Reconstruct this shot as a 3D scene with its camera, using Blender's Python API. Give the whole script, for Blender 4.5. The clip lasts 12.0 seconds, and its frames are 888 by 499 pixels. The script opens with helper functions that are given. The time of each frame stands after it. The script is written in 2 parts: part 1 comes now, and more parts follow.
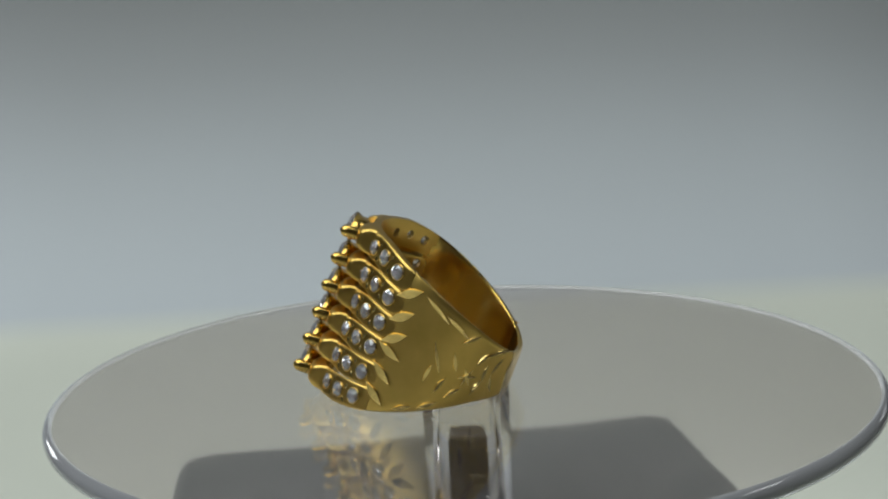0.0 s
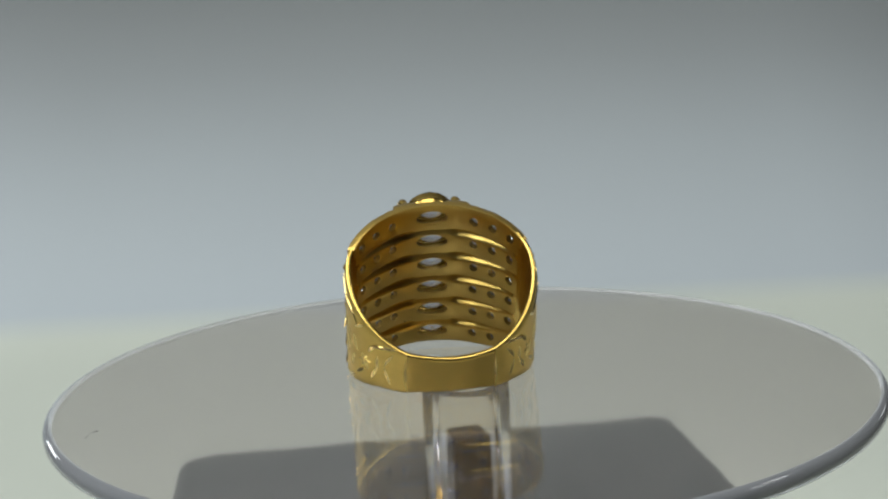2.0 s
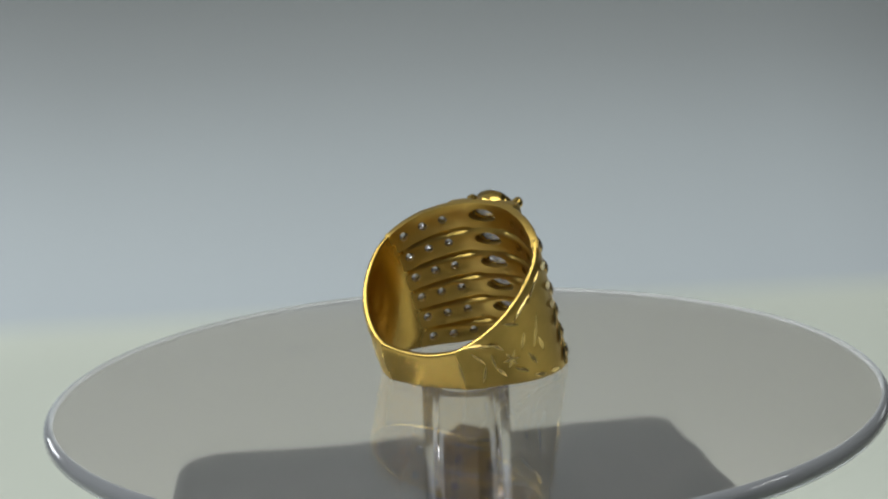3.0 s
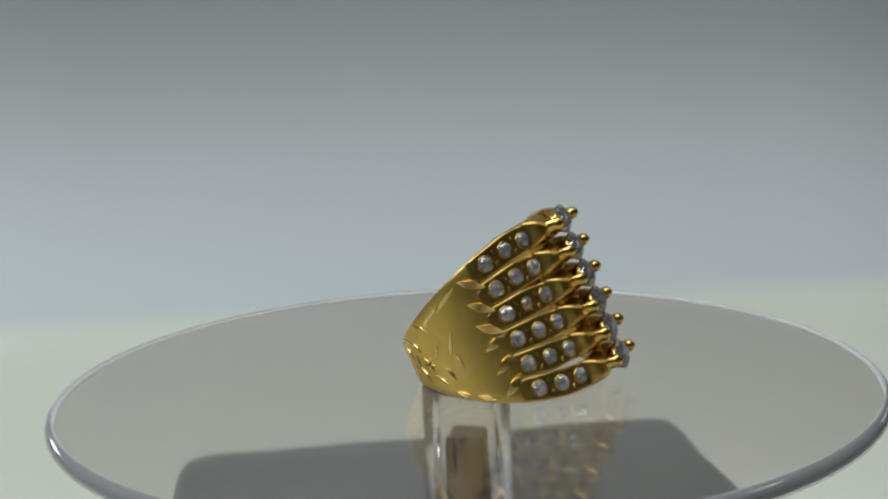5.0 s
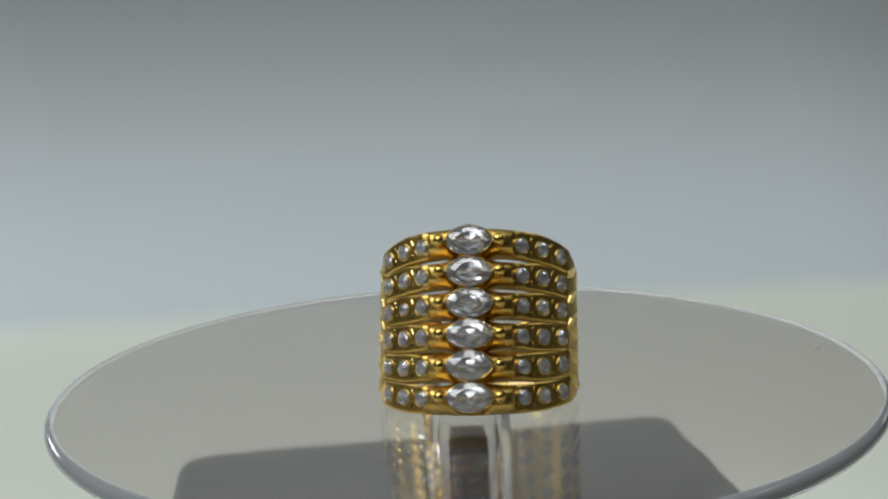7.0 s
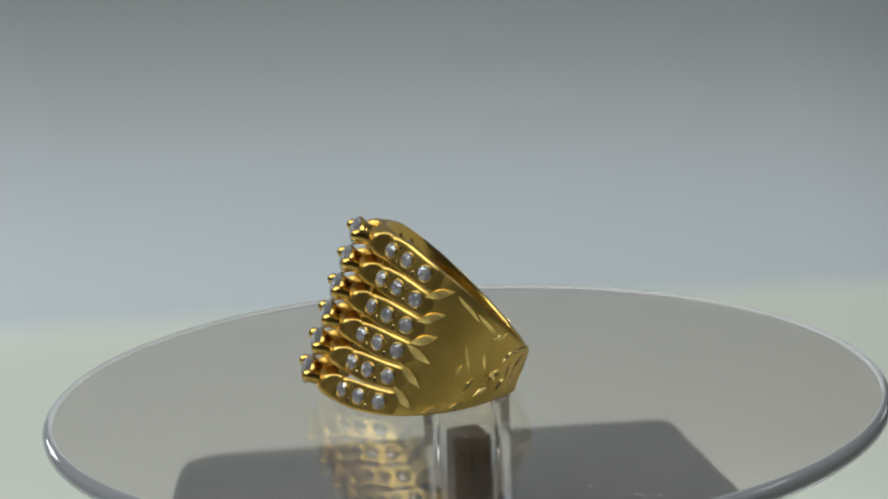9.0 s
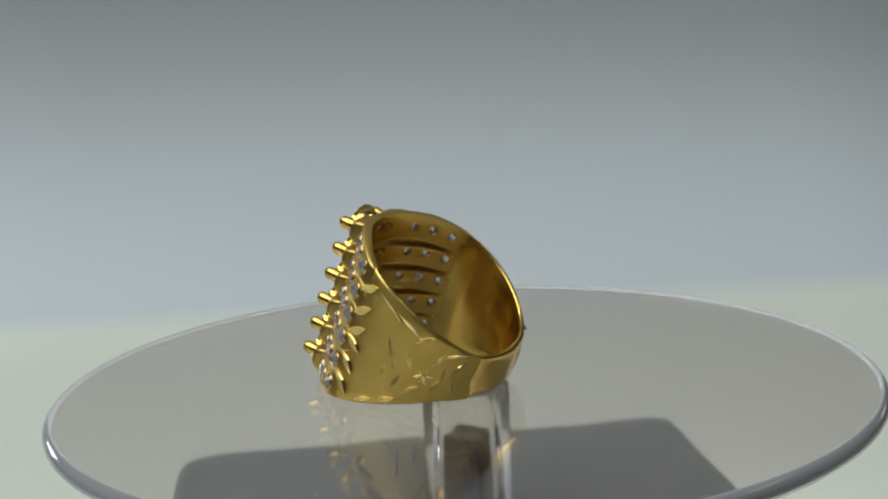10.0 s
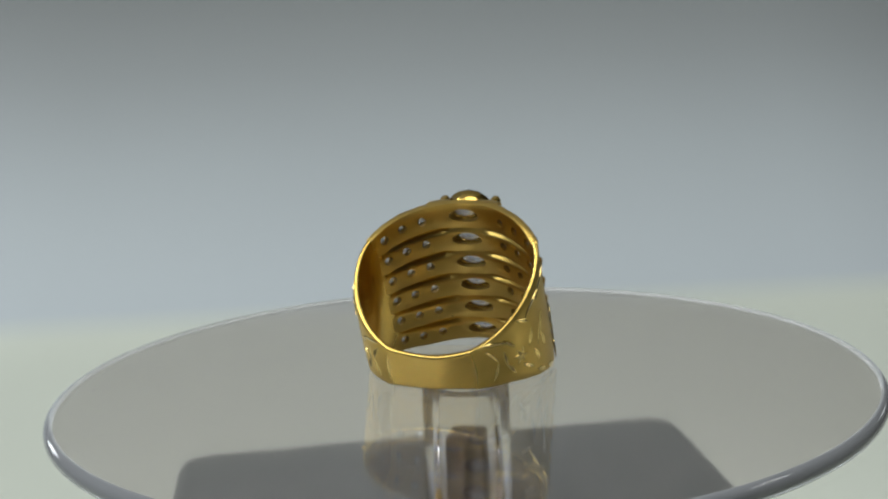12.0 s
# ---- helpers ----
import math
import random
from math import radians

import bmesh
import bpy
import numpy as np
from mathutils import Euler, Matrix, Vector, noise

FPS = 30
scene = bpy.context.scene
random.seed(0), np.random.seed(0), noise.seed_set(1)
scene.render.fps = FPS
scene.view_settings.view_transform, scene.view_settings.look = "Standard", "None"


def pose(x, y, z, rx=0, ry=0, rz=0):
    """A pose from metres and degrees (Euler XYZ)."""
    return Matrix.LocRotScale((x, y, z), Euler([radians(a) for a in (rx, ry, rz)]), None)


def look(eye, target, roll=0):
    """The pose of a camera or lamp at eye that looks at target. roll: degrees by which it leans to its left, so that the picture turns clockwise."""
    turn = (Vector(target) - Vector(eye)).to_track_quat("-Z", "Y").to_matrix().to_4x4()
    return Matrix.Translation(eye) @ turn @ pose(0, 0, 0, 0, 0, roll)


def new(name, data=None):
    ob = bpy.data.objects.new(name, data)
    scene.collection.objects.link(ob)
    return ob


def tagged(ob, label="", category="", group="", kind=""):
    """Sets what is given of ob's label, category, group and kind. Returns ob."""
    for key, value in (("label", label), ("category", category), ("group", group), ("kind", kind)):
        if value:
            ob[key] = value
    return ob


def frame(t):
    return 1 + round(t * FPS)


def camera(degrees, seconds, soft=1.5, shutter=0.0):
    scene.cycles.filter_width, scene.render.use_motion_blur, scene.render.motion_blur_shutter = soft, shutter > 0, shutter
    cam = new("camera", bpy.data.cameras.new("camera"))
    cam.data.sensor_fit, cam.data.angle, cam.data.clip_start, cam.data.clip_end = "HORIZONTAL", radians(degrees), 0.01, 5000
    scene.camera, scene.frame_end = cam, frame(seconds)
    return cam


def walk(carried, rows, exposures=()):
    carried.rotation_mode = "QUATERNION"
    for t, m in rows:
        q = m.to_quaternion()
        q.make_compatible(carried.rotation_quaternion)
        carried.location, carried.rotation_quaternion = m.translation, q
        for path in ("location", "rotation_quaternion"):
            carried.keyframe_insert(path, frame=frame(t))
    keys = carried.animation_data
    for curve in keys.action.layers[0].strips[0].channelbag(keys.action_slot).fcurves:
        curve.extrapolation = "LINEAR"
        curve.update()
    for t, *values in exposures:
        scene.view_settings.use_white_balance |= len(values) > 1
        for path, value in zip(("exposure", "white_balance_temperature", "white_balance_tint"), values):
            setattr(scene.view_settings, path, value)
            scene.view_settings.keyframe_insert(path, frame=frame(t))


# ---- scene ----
MM = 0.001
DISC_TOP = 0.038          # height of the disc's upper face over the table
RING_TIME = 6.95          # the ornate face looks at the camera about then
SPIN = -38.405            # degrees a second, clockwise from above

# ---- camera: it stands still ----
cam = camera(32.09, 12.0, soft=2.2)
EYE = Vector((0.0, -0.18123, DISC_TOP + 0.04972))
AIM = EYE + 0.2 * Vector((-0.010053, 0.982934, -0.183684))
walk(cam, [(0.0, look(EYE, AIM, -2.529)), (12.0, look(EYE, AIM, -2.529))],
     exposures=[(0.0, -0.15), (0.5, -0.08), (1.2, 0.0), (12.0, 0.0)])

# ---- light ----
world = bpy.data.worlds.new("room_light")
scene.world = world
world.use_nodes = True
world.node_tree.nodes["Background"].inputs[0].default_value = (0.80, 0.90, 1.0, 1)
world.node_tree.nodes["Background"].inputs[1].default_value = 0.22


def area_lamp(name, eye, target, width, height, power, colour):
    data = bpy.data.lights.new(name, "AREA")
    data.shape, data.size, data.size_y, data.energy, data.color = "RECTANGLE", width, height, power, colour
    ob = new(name, data)
    ob.matrix_world = look(eye, target)
    return ob


area_lamp("window_light", (-0.60, -0.36, 0.80), (0.0, 0.08, 0.05), 0.80, 0.50, 4.7, (0.90, 0.97, 1.05))
area_lamp("ceiling_light", (-0.06, -0.30, 1.60), (-0.06, -0.20, 0.0), 1.20, 0.90, 9.8, (0.97, 1.0, 1.0))
area_lamp("strip_light", (-0.46, 0.12, 0.56), (0.0, 0.02, 0.03), 0.24, 0.05, 0.56, (0.95, 1.0, 1.03))
area_lamp("strip_light", (0.50, 0.12, 0.54), (0.0, 0.02, 0.03), 0.24, 0.05, 0.26, (0.95, 1.0, 1.03))
area_lamp("side_window", (-0.92, 1.02, 0.30), (-0.04, 0.0, 0.04), 0.26, 0.22, 1.2, (0.95, 1.0, 1.03))
area_lamp("side_window", (0.94, 1.02, 0.30), (0.04, 0.0, 0.04), 0.20, 0.16, 0.13, (0.95, 1.0, 1.03))


# ---- materials ----
def material(name, colour, rough=0.5, metal=0.0, **more):
    m = bpy.data.materials.new(name)
    m.use_nodes = True
    b = m.node_tree.nodes["Principled BSDF"]
    b.inputs["Base Color"].default_value = (*colour, 1)
    b.inputs["Roughness"].default_value = rough
    b.inputs["Metallic"].default_value = metal
    for key, value in more.items():
        b.inputs[key.replace("_", " ")].default_value = value
    return m


def grain(m, scale, strength, spread=0.0, colours=None, rough=None, detail=4.0, distance=0.0002):
    """Noise for relief and, where given, for colour and gloss."""
    n, l = m.node_tree.nodes, m.node_tree.links
    b = n["Principled BSDF"]
    tc, no = n.new("ShaderNodeTexCoord"), n.new("ShaderNodeTexNoise")
    no.inputs["Scale"].default_value, no.inputs["Detail"].default_value = scale, detail
    l.new(tc.outputs["Object"], no.inputs["Vector"])
    bump = n.new("ShaderNodeBump")
    bump.inputs["Strength"].default_value, bump.inputs["Distance"].default_value = strength, distance
    l.new(no.outputs["Fac"], bump.inputs["Height"])
    l.new(bump.outputs["Normal"], b.inputs["Normal"])
    if colours:
        big = n.new("ShaderNodeTexNoise")
        big.inputs["Scale"].default_value, big.inputs["Detail"].default_value = scale * 0.12, 3.0
        l.new(tc.outputs["Object"], big.inputs["Vector"])
        ramp = n.new("ShaderNodeValToRGB")
        ramp.color_ramp.elements[0].position, ramp.color_ramp.elements[1].position = 0.3, 0.7
        for e, c in zip(ramp.color_ramp.elements, colours):
            e.color = (*c, 1)
        l.new(big.outputs["Fac"], ramp.inputs["Fac"])
        l.new(ramp.outputs["Color"], b.inputs["Base Color"])
    if rough:
        mr = n.new("ShaderNodeMapRange")
        mr.inputs["To Min"].default_value, mr.inputs["To Max"].default_value = rough
        l.new(no.outputs["Fac"], mr.inputs["Value"])
        l.new(mr.outputs["Result"], b.inputs["Roughness"])
    return m


GOLD = grain(material("gold", (0.90, 0.64, 0.19), 0.2, 1.0), 900, 0.2, colours=((0.735, 0.485, 0.11), (0.835, 0.565, 0.143)), rough=(0.14, 0.27), distance=0.00003)
SATIN_GOLD = grain(material("satin_gold", (0.88, 0.62, 0.18), 0.3, 1.0), 1100, 0.07, colours=((0.70, 0.462, 0.108), (0.80, 0.545, 0.142)), rough=(0.25, 0.38), distance=0.00003, detail=1.5)
SIDE_GOLD = grain(material("sanded_gold", (0.88, 0.62, 0.18), 0.4, 1.0), 2600, 0.35, colours=((0.72, 0.50, 0.12), (0.84, 0.595, 0.16)), rough=(0.34, 0.48), distance=0.00003)
BRIGHT_GOLD = grain(material("bright_cut_gold", (0.94, 0.70, 0.24), 0.1, 1.0), 1500, 0.12, rough=(0.10, 0.22), distance=0.00003)
STONE = material("clear_stone", (0.985, 0.98, 0.99), 0.0, 0.0, IOR=2.15, Transmission_Weight=0.85)
LARGE_STONE = material("large_clear_stone", (0.99, 0.985, 0.995), 0.008, 0.0, IOR=2.15, Transmission_Weight=0.87)
ACRYLIC = grain(material("clear_acrylic", (0.90, 0.848, 0.848), 0.035, 0.0, IOR=1.45, Transmission_Weight=1.0, Specular_IOR_Level=0.12), 55, 1.0, distance=0.00005, detail=1.0)
HUB_ACRYLIC = material("hub_acrylic", (0.96, 0.955, 0.94), 0.12, 0.0, IOR=1.22, Transmission_Weight=1.0)
SHAFT = grain(material("dark_shaft", (0.075, 0.072, 0.07), 0.4, 0.0), 600, 0.2, rough=(0.3, 0.5))
BASE = grain(material("dark_plastic", (0.08, 0.083, 0.083), 0.5), 1500, 0.3, colours=((0.092, 0.10, 0.09), (0.11, 0.118, 0.107)))
RIM_ACRYLIC = material("rim_acrylic", (0.77, 0.785, 0.795), 0.05, 0.0, IOR=1.43, Transmission_Weight=0.64)
TABLE = grain(material("dark_table", (0.07, 0.06, 0.05), 0.5), 60, 0.2, colours=((0.055, 0.045, 0.038), (0.085, 0.07, 0.06)))
SCRATCH = material("scratch_mark", (0.30, 0.29, 0.275), 0.7)
WALL = grain(material("grey_wall", (0.19, 0.19, 0.187), 0.9), 20, 0.1, colours=((0.175, 0.175, 0.172), (0.205, 0.205, 0.202)))


def backdrop_material():
    """Sheet coloured by height: off-white where it lies flat, pale blue where it turns up, darker grey above."""
    m = grain(material("display_sheet", (0.5, 0.55, 0.58), 0.7), 300, 0.1)
    n, l = m.node_tree.nodes, m.node_tree.links
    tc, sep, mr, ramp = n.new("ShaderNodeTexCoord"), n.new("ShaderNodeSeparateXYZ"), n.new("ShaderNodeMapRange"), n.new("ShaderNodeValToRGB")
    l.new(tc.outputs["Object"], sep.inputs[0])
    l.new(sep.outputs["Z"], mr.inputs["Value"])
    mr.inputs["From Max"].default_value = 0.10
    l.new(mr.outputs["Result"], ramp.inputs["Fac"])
    # base colour gets darker with height over the table
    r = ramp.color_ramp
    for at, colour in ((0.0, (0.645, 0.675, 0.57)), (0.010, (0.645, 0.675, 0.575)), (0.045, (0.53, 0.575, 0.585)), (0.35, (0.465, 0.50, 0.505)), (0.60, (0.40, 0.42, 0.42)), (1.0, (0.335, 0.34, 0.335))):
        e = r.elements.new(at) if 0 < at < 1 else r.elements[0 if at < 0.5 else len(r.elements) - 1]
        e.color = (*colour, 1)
    noise_node = n.new("ShaderNodeTexNoise")
    noise_node.inputs["Scale"].default_value = 9.0
    l.new(tc.outputs["Object"], noise_node.inputs["Vector"])
    mottle = n.new("ShaderNodeMapRange")
    mottle.inputs["To Min"].default_value, mottle.inputs["To Max"].default_value = 0.96, 1.04
    l.new(noise_node.outputs["Fac"], mottle.inputs["Value"])
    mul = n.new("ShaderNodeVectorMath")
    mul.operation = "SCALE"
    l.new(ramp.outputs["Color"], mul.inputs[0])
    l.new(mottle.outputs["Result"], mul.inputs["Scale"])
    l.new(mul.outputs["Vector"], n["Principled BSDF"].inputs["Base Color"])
    return m


BACKDROP = backdrop_material()


# ---- building helpers ----
def part(name, bm, mat, parent=None, label="", smooth=True):
    mesh = bpy.data.meshes.new(name)
    bmesh.ops.recalc_face_normals(bm, faces=bm.faces)
    bm.to_mesh(mesh)
    bm.free()
    mesh.materials.append(mat)
    for p in mesh.polygons:
        p.use_smooth = smooth
    ob = new(name, mesh)
    ob.parent = parent
    if label:
        tagged(ob, label)
    return ob


def shared(name, mesh, parent, m):
    ob = new(name, mesh)
    ob.parent = parent
    ob.matrix_basis = m
    return ob


def box_mesh(sx, sy, sz, bevel, segments=2, corner=0.0):
    """A box centred on x and y with its foot at z 0, upright edges rounded by corner."""
    bm = bmesh.new()
    bmesh.ops.create_cube(bm, size=1, matrix=Matrix.Translation((0, 0, sz / 2)) @ Matrix.Diagonal((sx, sy, sz, 1)))
    if corner:
        up = [e for e in bm.edges if abs(e.verts[0].co.z - e.verts[1].co.z) > sz / 2]
        bmesh.ops.bevel(bm, geom=up, offset=corner, segments=6, affect="EDGES", profile=0.5)
    if bevel:
        rims = [e for e in bm.edges if len(e.link_faces) == 2 and e.calc_face_angle(0) > 1.0]
        bmesh.ops.bevel(bm, geom=rims, offset=bevel, segments=segments, affect="EDGES", profile=0.5)
    return bm


def lathe(profile, steps=96):
    """Turns (radius, height) pairs round z; a radius of 0 closes the end."""
    bm = bmesh.new()
    rings = []
    for r, z in profile:
        if r < 1e-9:
            rings.append([bm.verts.new((0, 0, z))])
        else:
            rings.append([bm.verts.new((r * math.cos(2 * math.pi * i / steps), r * math.sin(2 * math.pi * i / steps), z)) for i in range(steps)])
    for a, b in zip(rings, rings[1:]):
        for i in range(steps):
            j = (i + 1) % steps
            if len(a) == 1:
                bm.faces.new((a[0], b[i], b[j]))
            elif len(b) == 1:
                bm.faces.new((a[i], b[0], a[j]))
            else:
                bm.faces.new((a[i], b[i], b[j], a[j]))
    return bm


def sweep(loops, closed=False):
    """A skin over closed loops of equal length; the ends are capped unless closed."""
    bm = bmesh.new()
    rows = [[bm.verts.new(c) for c in loop] for loop in loops]
    n = len(rows[0])
    pairs = list(zip(rows, rows[1:])) + ([(rows[-1], rows[0])] if closed else [])
    for a, b in pairs:
        for i in range(n):
            j = (i + 1) % n
            bm.faces.new((a[i], b[i], b[j], a[j]))
    if not closed:
        bm.faces.new(rows[0])
        bm.faces.new(rows[-1][::-1])
    return bm


def smooth_step(a, b, x):
    x = min(max((x - a) / (b - a), 0.0), 1.0)
    return x * x * (3 - 2 * x)


# ---- the place: table, backdrop, room ----
TURN_UP = Matrix.Translation((0, 0.176, 0)) @ pose(0, 0, 0, 0, 0, 3.65)   # the line where the sheet turns up


def build_table():
    ob = part("table_top", box_mesh(1.3, 0.95, 0.025, 0.004), TABLE)
    ob.matrix_world = TURN_UP @ Matrix.Translation((0, -0.36, -0.028))
    tagged(ob, "dark table top under the display sheet", "table", kind="structure")


def build_backdrop():
    """One sheet that lies on the table, bends and stands up behind."""
    bend, thick = 0.090, 0.002
    line = [(-0.29, 0.0), (-0.22, 0.0), (-0.15, 0.0)]
    line += [(bend * math.sin(radians(a)), bend * (1 - math.cos(radians(a)))) for a in range(0, 91, 5)]
    line += [(bend, h) for h in (0.15, 0.25, 0.4, 0.75)]
    back = [(y, z - thick) if y <= 0 else (y + thick * y / bend, z - thick * (1 - y / bend)) for y, z in line]
    loops = []
    for x in (-0.235, -0.1, 0.1, 0.235):
        loops.append([Vector((x, y, z)) for y, z in line] + [Vector((x, y, z)) for y, z in reversed(back)])
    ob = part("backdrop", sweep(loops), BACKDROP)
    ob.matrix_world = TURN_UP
    tagged(ob, "display sheet, off-white where flat, pale blue then darker grey upwards", "backdrop", kind="structure")


def build_room():
    for name, size, place in (
        ("floor", (4.0, 4.0, 0.05), (0, 0, -0.80)),
        ("ceiling", (4.0, 4.0, 0.05), (0, 0, 1.70)),
        ("wall_north", (4.0, 0.05, 2.45), (0, 2.03, -0.75)),
        ("wall_south", (4.0, 0.05, 2.45), (0, -2.03, -0.75)),
        ("wall_east", (0.05, 4.0, 2.45), (2.03, 0, -0.75)),
        ("wall_west", (0.05, 4.0, 2.45), (-2.03, 0, -0.75)),
    ):
        ob = part(name, box_mesh(*size, 0.0), WALL, smooth=False)
        ob.matrix_world = pose(*place)
        tagged(ob, "plain dark grey painted " + name.split("_")[0], name.split("_")[0], kind="structure")


# ---- the turntable ----
def build_turntable():
    half_x, half_y, high = 0.0372, 0.0368, DISC_TOP - 0.0201
    outline = []
    for x, y, q, first in ((half_x, half_y, 0.0030, 0), (-half_x + 0.001, half_y, 0.0050, 90), (-half_x - 0.0025, -half_y, 0.0046, 180), (half_x, -half_y, 0.0046, 270)):
        cx, cy = x - math.copysign(q, x), y - math.copysign(q, y)
        outline += [(cx + q * math.cos(radians(first + 10 * k)), cy + q * math.sin(radians(first + 10 * k))) for k in range(10)]
    loops = []
    for inset, z in ((0.0, 0.0), (0.0, high - 0.0022), (0.0003, high - 0.0013), (0.0009, high - 0.0005), (0.0022, high)):
        loops.append([Vector((x * (1 - inset / half_x), y * (1 - inset / half_y), z)) for x, y in outline])
    base = part("motor_box", sweep(loops), BASE)
    base.matrix_world = pose(0, 0, 0, 0, 0, 8.4) @ pose(-0.0006, 0.0016, 0)
    tagged(base, "dark grey plastic motor box under the clear disc", "motor box")

    top = new("turntable_disc")
    tagged(top, "clear round acrylic display disc with rounded rim", "turntable")
    r, t = 49.85 * MM, 2.2 * MM
    profile = [(0.0, 0.0)] + [(k * 8 * MM, 0.0) for k in range(1, 6)]
    profile += [(r - t / 2 + t / 2 * math.sin(radians(a)), -t / 2 + t / 2 * math.cos(radians(a))) for a in range(0, 181, 12)]
    profile += [(k * 8 * MM, -t) for k in range(5, 0, -1)] + [(0.0, -t)]
    plate = part("plate", lathe(profile, 200), ACRYLIC, top, "clear acrylic plate with rounded lilac-grey rim")
    plate.data.materials.append(RIM_ACRYLIC)
    for p in plate.data.polygons:
        away = math.hypot(p.center.x, p.center.y)
        p.material_index = 1 if away > r - 0.48 * t else 0
        p.use_smooth = away > r - 0.55 * t
    plate.visible_shadow = False
    low = radians(-42)   # the plate sits a little off centre and out of level
    plate.matrix_basis = Matrix.Translation((0.17 * MM * math.cos(low), 0.17 * MM * math.sin(low), -0.02 * MM)) @ Matrix.Rotation(radians(0.30), 4, Vector((-math.sin(low), math.cos(low), 0)))
    wall = [(3.4, -2.8), (3.4, -20.25), (5.3, -20.25), (5.3, -2.7), (5.0, -2.35), (3.6, -2.35), (3.4, -2.8)]
    hub = part("hub", lathe([(q * MM, z * MM) for q, z in wall], 64), HUB_ACRYLIC, top, "clear plastic hub")
    hub.visible_shadow = False
    shaft = part("shaft", box_mesh(4.4 * MM, 4.4 * MM, 11.9 * MM, 0.25 * MM), SHAFT, top, "dark square shaft", smooth=False)
    shaft.matrix_basis = pose(0, 0, -20.2 * MM, 0, 0, 4)
    nub = part("moulding_nub", box_mesh(1.2 * MM, 0.5 * MM, 0.8 * MM, 0.2 * MM), RIM_ACRYLIC, plate, "small moulding nub on the rim")
    nub.matrix_basis = pose(0, 0, -1.9 * MM, 0, 0, 187) @ pose(49.45 * MM, 0, 0, 0, 0, 80)
    mark = bmesh.new()
    for x, y, l, turn in ((43.7, 7.8, 1.3, 40), (44.5, 9.6, 0.7, 60), (40.2, 4.0, 0.5, 10)):
        bmesh.ops.create_cube(mark, size=1, matrix=pose(x * MM, y * MM, 0.01 * MM, 0, 0, turn) @ Matrix.Diagonal((l * MM, 0.24 * MM, 0.03 * MM, 1)))
    part("scratch", mark, SCRATCH, plate, "faint dark scratch in the plate")
    top.location = (0, 0, DISC_TOP)
    return top


# ---- the ring ----
LEAN = radians(22.3)
CENTRE = Vector((2.0, -3.92, 6.14 + 0.4))
YAW = Matrix.Rotation(radians(-3.6), 3, "Z")


def place(x, f, a):
    """From the ring's own lengths (across, forward, along its axis; mm) to metres over the disc."""
    p = Vector((x, -f * math.cos(LEAN) + a * math.sin(LEAN), f * math.sin(LEAN) + a * math.cos(LEAN)))
    return (CENTRE + YAW @ p) * MM


def radius(deg):
    """The band's outer radius; 0 degrees is the middle of the ornate face."""
    d = abs((deg + 180) % 360 - 180)
    r = 10.5 + 1.1 * smooth_step(35, 85, d)
    back = 180 - d
    if back < 27:
        r = r * (0.62 + 0.38 * math.cos(radians(27)) / math.cos(radians(back)))
    return r


def edges(deg, r):
    """Lower and upper edge of the band along its axis."""
    f = r * math.cos(radians(deg))
    tall = f if f < 7.5 else 7.5 + 0.35 * (f - 7.5)
    f = f if f < 7.5 else 7.5 + 0.55 * (f - 7.5)
    low = -6.62 - 0.45 * smooth_step(-7.5, -10.5, f) - 0.41 * f - 0.50 * max(0.0, 1 - ((f + 0.5) / 11.5) ** 2)
    high = 6.64 + 0.41 * tall + 0.9 * max(0.0, 1 - ((f + 0.5) / 11.5) ** 2)
    return low, high


def on_band(deg, v, lift=0.0):
    """A point over the band: v runs from 0 at the upper edge to 1 at the lower edge."""
    r = radius(deg)
    low, high = edges(deg, r)
    r += lift
    return place(r * math.sin(radians(deg)), r * math.cos(radians(deg)), high + (low - high) * v)


def frame_on_band(deg, v, lift=0.0, turn=0.0):
    """A pose on the band: x along the row, y up the axis, z outwards."""
    o = on_band(deg, v, lift)
    x = (on_band(deg + 1, v, lift) - on_band(deg - 1, v, lift)).normalized()
    y = (on_band(deg, v - 0.02, lift) - on_band(deg, v + 0.02, lift)).normalized()
    z = x.cross(y).normalized()
    y = z.cross(x)
    m = Matrix((x, y, z)).transposed().to_4x4()
    m.translation = o
    return m @ Matrix.Rotation(radians(turn), 4, "Z")


def shank_mesh():
    """The closed part of the band, with a crease on each side of the plain flat at the back."""
    loops = []
    turns = [66 + 87 * k / 44 for k in range(44)] + [153 + 54 * k / 28 for k in range(28)] + [207 + 87 * k / 44 for k in range(45)]
    n = 14
    us = [0.5 - 0.5 * math.cos(math.pi * i / n) for i in range(n + 1)]
    for deg in turns:
        loop = []
        for v in us:
            edge = min(v, 1 - v) * 14
            wave = 0.07 * math.sin(radians((deg - 180) * 8 + v * 110)) * smooth_step(27, 18, abs(deg - 180))   # worn flat
            loop.append(on_band(deg, v, wave - 0.02 - 0.20 * max(0.0, 1 - edge) ** 2))
        for v in reversed(us):
            edge = min(v, 1 - v) * 12
            loop.append(on_band(deg, v, -0.80 + 0.14 * max(0.0, 1 - edge) ** 2))
        loops.append(loop)
    bm = sweep(loops)
    bm.verts.ensure_lookup_table()
    size = 2 * (n + 1)
    for row in (44, 72):
        for i in range(n):
            bm.edges.get((bm.verts[row * size + i], bm.verts[row * size + i + 1])).smooth = False
    return bm


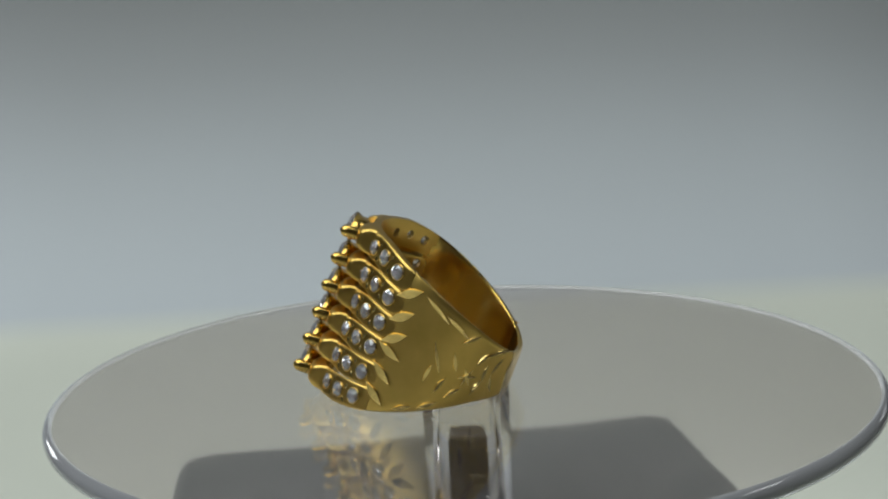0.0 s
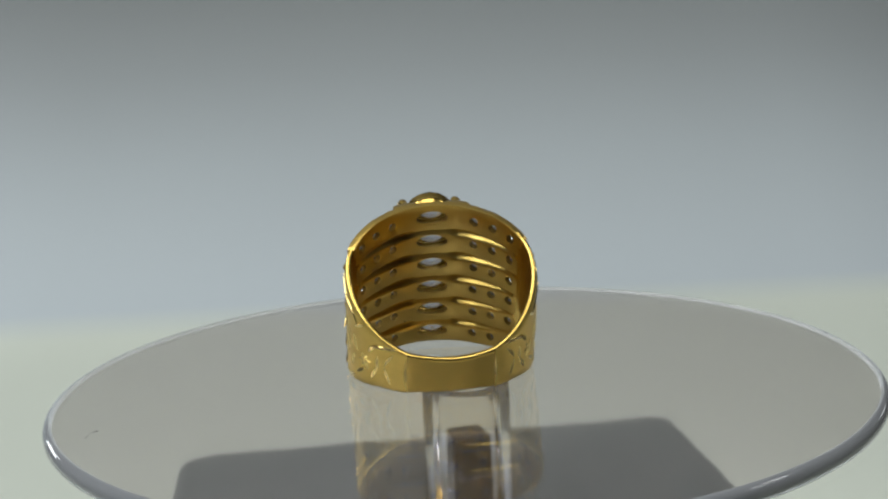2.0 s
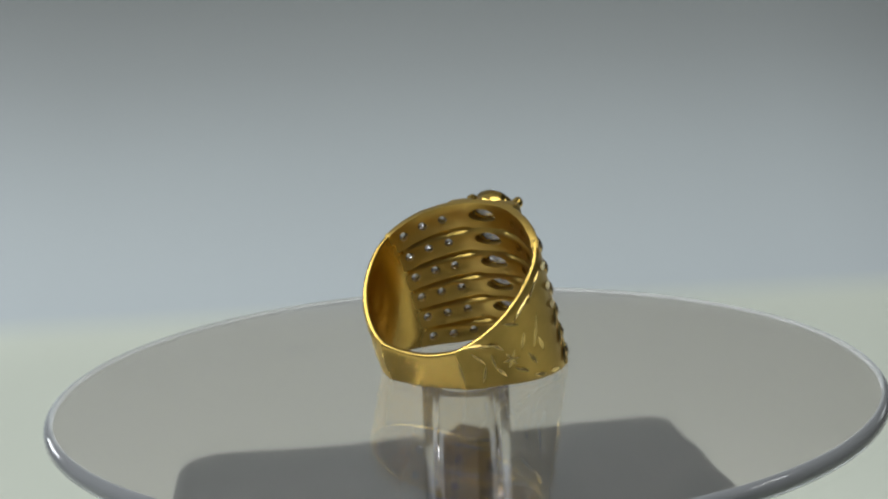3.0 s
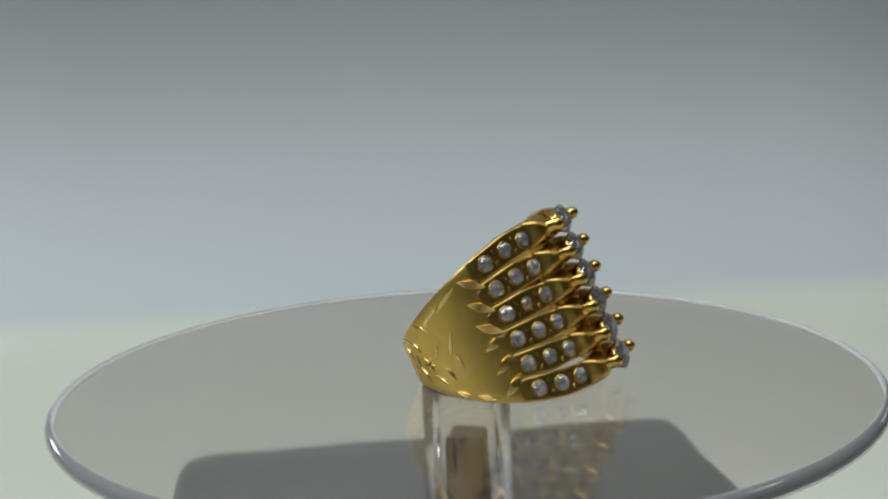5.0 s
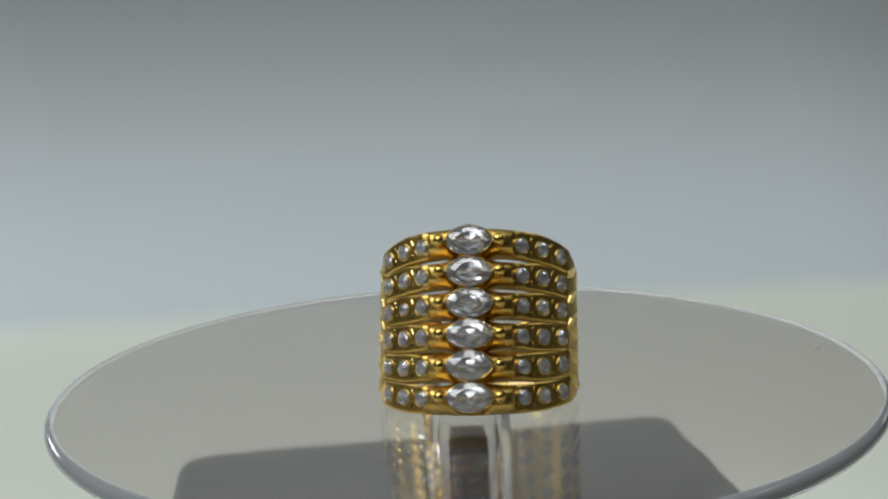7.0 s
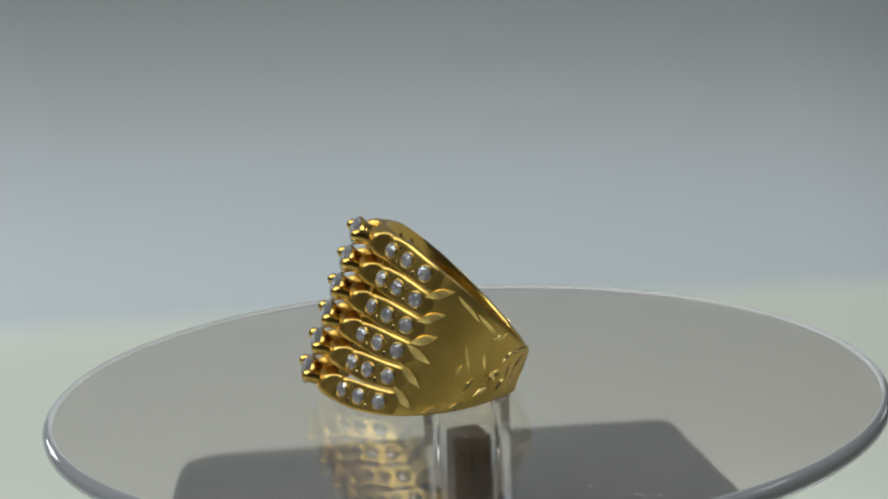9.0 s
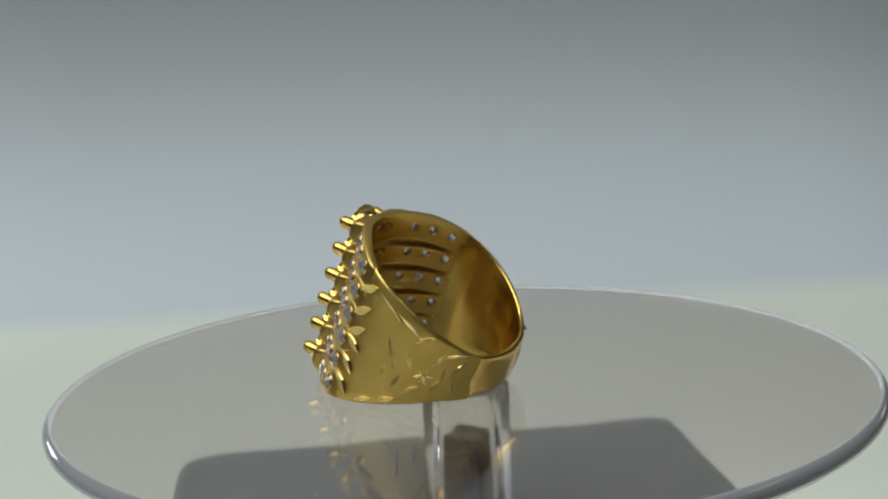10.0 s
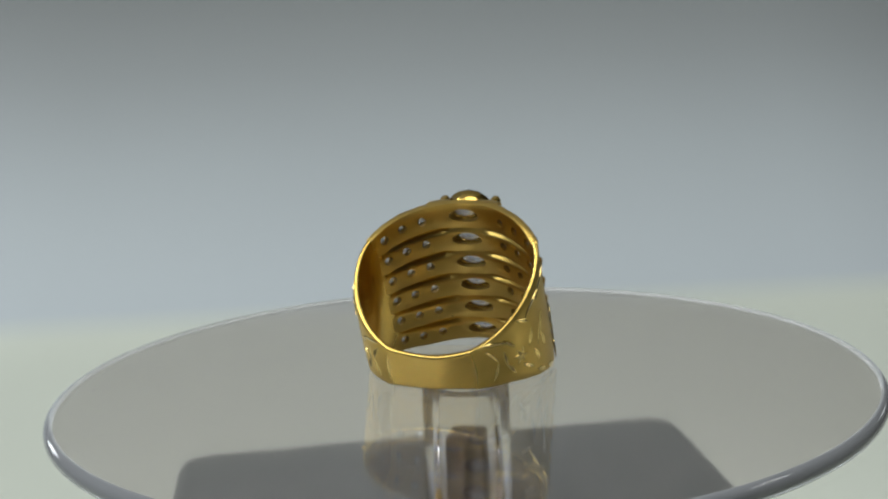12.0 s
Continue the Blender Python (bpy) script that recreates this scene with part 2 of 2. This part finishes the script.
def row_mesh(i):
    """One of the six stacked bars: flat-topped with round edges, slits between it and its neighbours,
    and a raised shoulder on each side of the long stone."""
    loops = []
    half = 73
    count = 110
    for k in range(count + 1):
        deg = -half + 2 * half * k / count
        d = abs(deg)
        x = 10.5 * math.sin(radians(d))
        gap = 0.010 + 0.066 * smooth_step(50, 30, d) * smooth_step(9, 19, d)
        end = smooth_step(half, 68.0, d)
        v0, v1 = (i + gap * (i > 0)) / 6, (i + 1 - gap * (i < 5)) / 6
        mid = (v0 + v1) / 2
        squeeze = 0.55 + 0.45 * end
        v0 = v0 if i == 0 else mid + (v0 - mid) * squeeze
        v1 = v1 if i == 5 else mid + (v1 - mid) * squeeze
        lip = smooth_step(5.9, 5.5, x) * smooth_step(4.9, 5.3, x)   # raised end of the stone channel
        shoulder = smooth_step(4.9, 3.9, x) * smooth_step(1.5, 2.2, x) * (d < 60)
        crown = (0.16 + 0.20 * lip + 1.57 * shoulder - 0.22 * smooth_step(3.0, 2.4, x)) * (0.3 + 0.7 * end)
        slope = 0.50 * (i > 0) * (0.35 + 0.65 * smooth_step(10, 20, d)) * (0.3 + 0.7 * smooth_step(66, 48, d))
        inner = smooth_step(70, 48, d)
        power = 16.0 - 12.0 * shoulder
        loop = []
        n = 16
        us = [0.5 - 0.5 * math.cos(math.pi * s / n) for s in range(n + 1)]
        for u in us:
            loop.append(on_band(deg, v0 + (v1 - v0) * u, crown * (1 - abs(2 * u - 1) ** power) - 0.02))
        for u in reversed(us):
            top_edge, low_edge = v0 + 0.007 * (i > 0), v1 + 0.007 * (i < 5)   # the slits slope a little
            loop.append(on_band(deg, top_edge + (low_edge - top_edge) * u, -0.79 - 0.06 * smooth_step(72, 64, d) - (0.02 + 0.14 * (1 - abs(2 * u - 1) ** 2.6)) * inner + slope * smooth_step(0.20, 0.0, u) * end))
        loops.append(loop)
    return sweep(loops)


def drilled(ob, cutters):
    """Cuts the holes for the stones into a bar and drops the cutters."""
    bm = bmesh.new()
    for m, sx, sy, narrow, wide in cutters:
        bmesh.ops.create_cone(bm, cap_ends=True, segments=16, radius1=narrow * MM, radius2=wide * MM, depth=4 * MM, matrix=m @ Matrix.Diagonal((sx, sy, 1, 1)))
    mesh = bpy.data.meshes.new("cutter")
    bm.to_mesh(mesh)
    bm.free()
    cutter = new("cutter", mesh)
    mod = ob.modifiers.new("holes", "BOOLEAN")
    mod.object, mod.operation, mod.solver = cutter, "DIFFERENCE", "EXACT"
    bpy.context.view_layer.update()
    cut_mesh_data = bpy.data.meshes.new_from_object(ob.evaluated_get(bpy.context.evaluated_depsgraph_get()))
    ob.modifiers.clear()
    ob.data = cut_mesh_data
    ob.data.set_sharp_from_angle(angle=radians(42))
    bpy.data.objects.remove(cutter)
    return ob


def round_stone_mesh(r):
    """A brilliant cut with table, crown, girdle and pavilion."""
    bm = bmesh.new()
    n = 8

    def circle(q, z, turn=0.0):
        return [bm.verts.new((q * MM * math.cos(2 * math.pi * (i + turn) / n), q * MM * math.sin(2 * math.pi * (i + turn) / n), z * MM)) for i in range(n)]
    top = circle(r * 0.56, 0.33 * r)
    mid = circle(r * 0.82, 0.20 * r, 0.5)
    rim = circle(r, 0.03)
    low = circle(r, -0.03)
    tip = circle(r * 0.50, -0.60 * r, 0.5)
    end = bm.verts.new((0, 0, -1.18 * r * MM))
    bm.faces.new(top)
    for i in range(n):
        j = (i + 1) % n
        bm.faces.new((top[i], mid[i], top[j]))
        bm.faces.new((mid[i], rim[j], top[j]))
        bm.faces.new((top[i], rim[i], mid[i]))
        bm.faces.new((mid[i], rim[i], rim[j]))
        bm.faces.new((rim[i], low[i], low[j], rim[j]))
        bm.faces.new((low[i], tip[i], low[j]))
        bm.faces.new((low[j], tip[i], tip[j]))
        bm.faces.new((tip[i], end, tip[j]))
    return bm


def marquise_mesh():
    """A long pointed stone with a table, staggered crown facets and a deep keel."""
    bm = bmesh.new()
    n = 12

    def outline(sx, sy, z, turn=0.0):
        out = []
        for i in range(n):
            a = 2 * math.pi * (i + turn) / n
            out.append(bm.verts.new((sx * math.cos(a) * MM, sy * math.copysign(abs(math.sin(a)) ** 1.45, math.sin(a)) * MM, z * MM)))
        return out
    top = outline(1.45, 0.92, 0.60)
    mid = outline(2.15, 1.42, 0.36, 0.5)
    rim = outline(2.70, 1.80, 0.05)
    low = outline(2.70, 1.80, -0.05)
    keel = outline(1.75, 0.95, -1.10, 0.5)
    foot = outline(1.35, 0.66, -2.35)
    end = bm.verts.new((0, 0, -2.75 * MM))
    bm.faces.new(top)
    for i in range(n):
        j = (i + 1) % n
        for a, b in ((top, mid), (low, keel)):
            bm.faces.new((a[i], b[i], a[j]))
        for a, b in ((mid, rim), (keel, foot)):
            bm.faces.new((a[i], b[i], b[j]))
            bm.faces.new((a[i], b[j], a[j]))
        bm.faces.new((mid[i], top[j], mid[j]))
        bm.faces.new((keel[i], keel[j], low[j]))
        bm.faces.new((rim[i], low[i], low[j], rim[j]))
        bm.faces.new((foot[i], end, foot[j]))
    return bm


def claw_mesh():
    """A stout prong with a domed tip that leans over the stone."""
    loops = []
    for k in range(15):
        h = k / 14
        r = 0.78 - 0.12 * h
        if h > 0.82:
            r *= math.sqrt(max(0.05, 1 - ((h - 0.82) / 0.18) ** 2))
        lean = -0.38 * h * h
        loops.append([Vector(((lean + r * math.cos(a)) * MM, r * 1.1 * math.sin(a) * MM, 3.85 * h * MM)) for a in [2 * math.pi * q / 12 for q in range(12)]])
    return sweep(loops)


def mount_mesh():
    """The open gold collar that carries a long stone."""
    def outline(sx, sy, z):
        out = []
        for i in range(20):
            a = 2 * math.pi * i / 20
            out.append(Vector((sx * math.cos(a) * MM, sy * math.copysign(abs(math.sin(a)) ** 1.2, math.sin(a)) * MM, z * MM)))
        return out
    return sweep([outline(2.15, 1.15, -2.4), outline(2.3, 1.32, -0.9), outline(2.72, 1.76, -0.02), outline(2.55, 1.60, 0.0), outline(2.1, 1.15, -0.9), outline(1.95, 0.98, -2.4)], closed=True)


def bezel_mesh(r):
    """The thin turned-over lip round a small stone."""
    ring = [(1.16, -0.12), (1.13, 0.03), (1.04, 0.06), (0.97, 0.03), (0.99, -0.12), (1.16, -0.12)]
    return lathe([(r * q * MM, z * MM) for q, z in ring], 16)


def cut_mesh(length, width):
    """A bright engraved cut: a leaf with one broad flat facet and one steep narrow one."""
    bm = bmesh.new()
    n = 6
    mid, one, two = [], [], []
    for i in range(n + 1):
        u = i / n
        w = width / 2 * math.sin(math.pi * u) ** 1.25
        x = (u - 0.5) * length
        mid.append(bm.verts.new((x * MM, w * 0.8 * MM, 0.15 * width * math.sin(math.pi * u) * MM)))
        one.append(bm.verts.new((x * MM, (w + 0.01) * MM, -0.06 * MM)))
        two.append(bm.verts.new((x * MM, -(w + 0.01) * MM, -0.06 * MM)))
    for i in range(n):
        bm.faces.new((mid[i], mid[i + 1], one[i + 1], one[i]))
        bm.faces.new((mid[i], two[i], two[i + 1], mid[i + 1]))
    return bm


def build_ring():
    ring = new("ring")
    tagged(ring, "yellow gold ring with six stone-set rows lying on a clear disc", "ring")
    band = part("band", shank_mesh(), GOLD, ring, "yellow gold band, sanded sides and polished back")
    band.data.materials.append(SIDE_GOLD)
    for p in band.data.polygons:   # each turn of the sweep holds 14 outer faces of 30
        turn, across = divmod(p.index, 30)
        p.material_index = 1 if across < 14 and not 44 <= turn < 72 else 0
    def data(name, bm, mat, smooth=False):
        mesh = bpy.data.meshes.new(name)
        bmesh.ops.recalc_face_normals(bm, faces=bm.faces)
        bm.to_mesh(mesh)
        bm.free()
        mesh.materials.append(mat)
        for p in mesh.polygons:
            p.use_smooth = smooth
        return mesh
    claw_data = data("claw", claw_mesh(), GOLD, True)
    stone_data = data("round_stone", round_stone_mesh(0.88), STONE)
    bezel_data = data("bezel", bezel_mesh(0.88), GOLD, True)
    mount_data = data("mount", mount_mesh(), GOLD, True)
    marquise_data = data("marquise_stone", marquise_mesh(), LARGE_STONE)
    bars = []
    spots = (32.3, 47.3, 62.0)
    for i in range(6):
        v = (i + 0.5) / 6
        bar = part("bar", row_mesh(i), SATIN_GOLD, ring, "gold bar set with clear stones")
        holes = [(frame_on_band(0, v, 0.0), 2.0, 0.92, 0.95, 1.1)]
        holes += [(frame_on_band(side * deg, v, 0.0), 1.0, 1.0, 0.27, 1.43) for side in (-1, 1) for deg in spots]
        drilled(bar, holes)
        bars.append(bar)
        tagged(shared("marquise_stone", marquise_data, bar, frame_on_band(0, v, 2.25) @ pose(0, 0, 0, random.uniform(-4, 4), random.uniform(-3, 3), 0)), "clear pointed oval stone")
        shared("mount", mount_data, bar, frame_on_band(0, v, 2.25))
        for side in (-1, 1):
            f = frame_on_band(side * 15.6, v, -0.25)
            shared("claw", claw_data, bar, f @ Matrix.Rotation(0 if side > 0 else math.pi, 4, "Z"))
            for deg in spots:
                p = frame_on_band(side * deg, v, 0.20)
                if i == 2 and side < 0 and deg == spots[1]:
                    p = p @ pose(0, 0, -0.12 * MM, 0, 9, 0) @ Matrix.Diagonal((0.74, 0.74, 0.9, 1))   # one smaller, sunken stone
                shared("bezel", bezel_data, bar, p)
                shared("round_stone", stone_data, bar, p @ pose(0, 0, 0, random.uniform(-5, 5), random.uniform(-5, 5), random.uniform(0, 45)))
    chip = data("engraved_cut", cut_mesh(0.85, 0.44), BRIGHT_GOLD)
    for row, bar in enumerate(bars):
        for side in (-1, 1):
            for deg in (24.6, 39.8, 54.7):
                for up in (-1, 1):
                    m = frame_on_band(side * deg, (row + 0.5 + 0.24 * up) / 6, 0.15, 90 + side * up * 22)
                    shared("engraved_cut", chip, bar, m)
    leaf_cut = data("engraved_cut", cut_mesh(3.5, 1.15), BRIGHT_GOLD)
    slash_cut = data("engraved_cut", cut_mesh(2.5, 0.70), BRIGHT_GOLD)
    line_cut = data("engraved_cut", cut_mesh(4.2, 0.62), BRIGHT_GOLD)
    for side in (-1, 1):
        for i in range(6):
            v = (i + 0.5) / 6
            turn, shift = ((45, 0.05), (42, 0.05), (35, 0.04), (-22, -0.03), (-40, -0.04), (-48, -0.05))[i]
            shared("engraved_cut", leaf_cut, ring, frame_on_band(side * 74.5, v + shift, 0.12, side * turn))
        for turn in (62, 118, 8):
            shared("engraved_cut", slash_cut, ring, frame_on_band(side * 122, 0.60, 0.0, side * turn))
        for deg, v, turn in (
            (117, 0.15, 50), (92, 0.955, 10), (105, 0.935, 14),
            (99, 0.62, 75), (112, 0.45, 118), (108, 0.72, 60), (117, 0.80, 30),
            (129, 0.30, 60), (130, 0.74, 55),
        ):
            shared("engraved_cut", slash_cut, ring, frame_on_band(side * deg, v, 0.0, side * turn))
        for deg, v, turn in ((93, 0.10, -14), (107, 0.12, -12), (138, 0.14, 30), (101, 0.46, 118)):
            shared("engraved_cut", line_cut, ring, frame_on_band(side * deg, v, 0.0, side * turn))
        for deg, v, turn in ((142, 0.35, 66), (141, 0.68, 112), (134, 0.52, 90)):
            shared("engraved_cut", leaf_cut, ring, frame_on_band(side * deg, v, -0.10, side * turn))
        shared("engraved_cut", line_cut, ring, frame_on_band(side * 152.5, 0.5, -0.01, 90))
    ring.location = (0, 0, DISC_TOP)
    return ring


build_room()
build_table()
build_backdrop()
disc = build_turntable()
ring = build_ring()


def motions():
    """The disc turns evenly about its shaft, which leans a little, and carries the ring round."""
    shaft_lean = pose(0, 0, DISC_TOP, 0.92, 0, 0)
    for thing in (disc, ring):
        walk(thing, [(k / 10, shaft_lean @ pose(0, 0, 0, 0, 0, SPIN * (k / 10 - RING_TIME))) for k in range(121)])


motions()
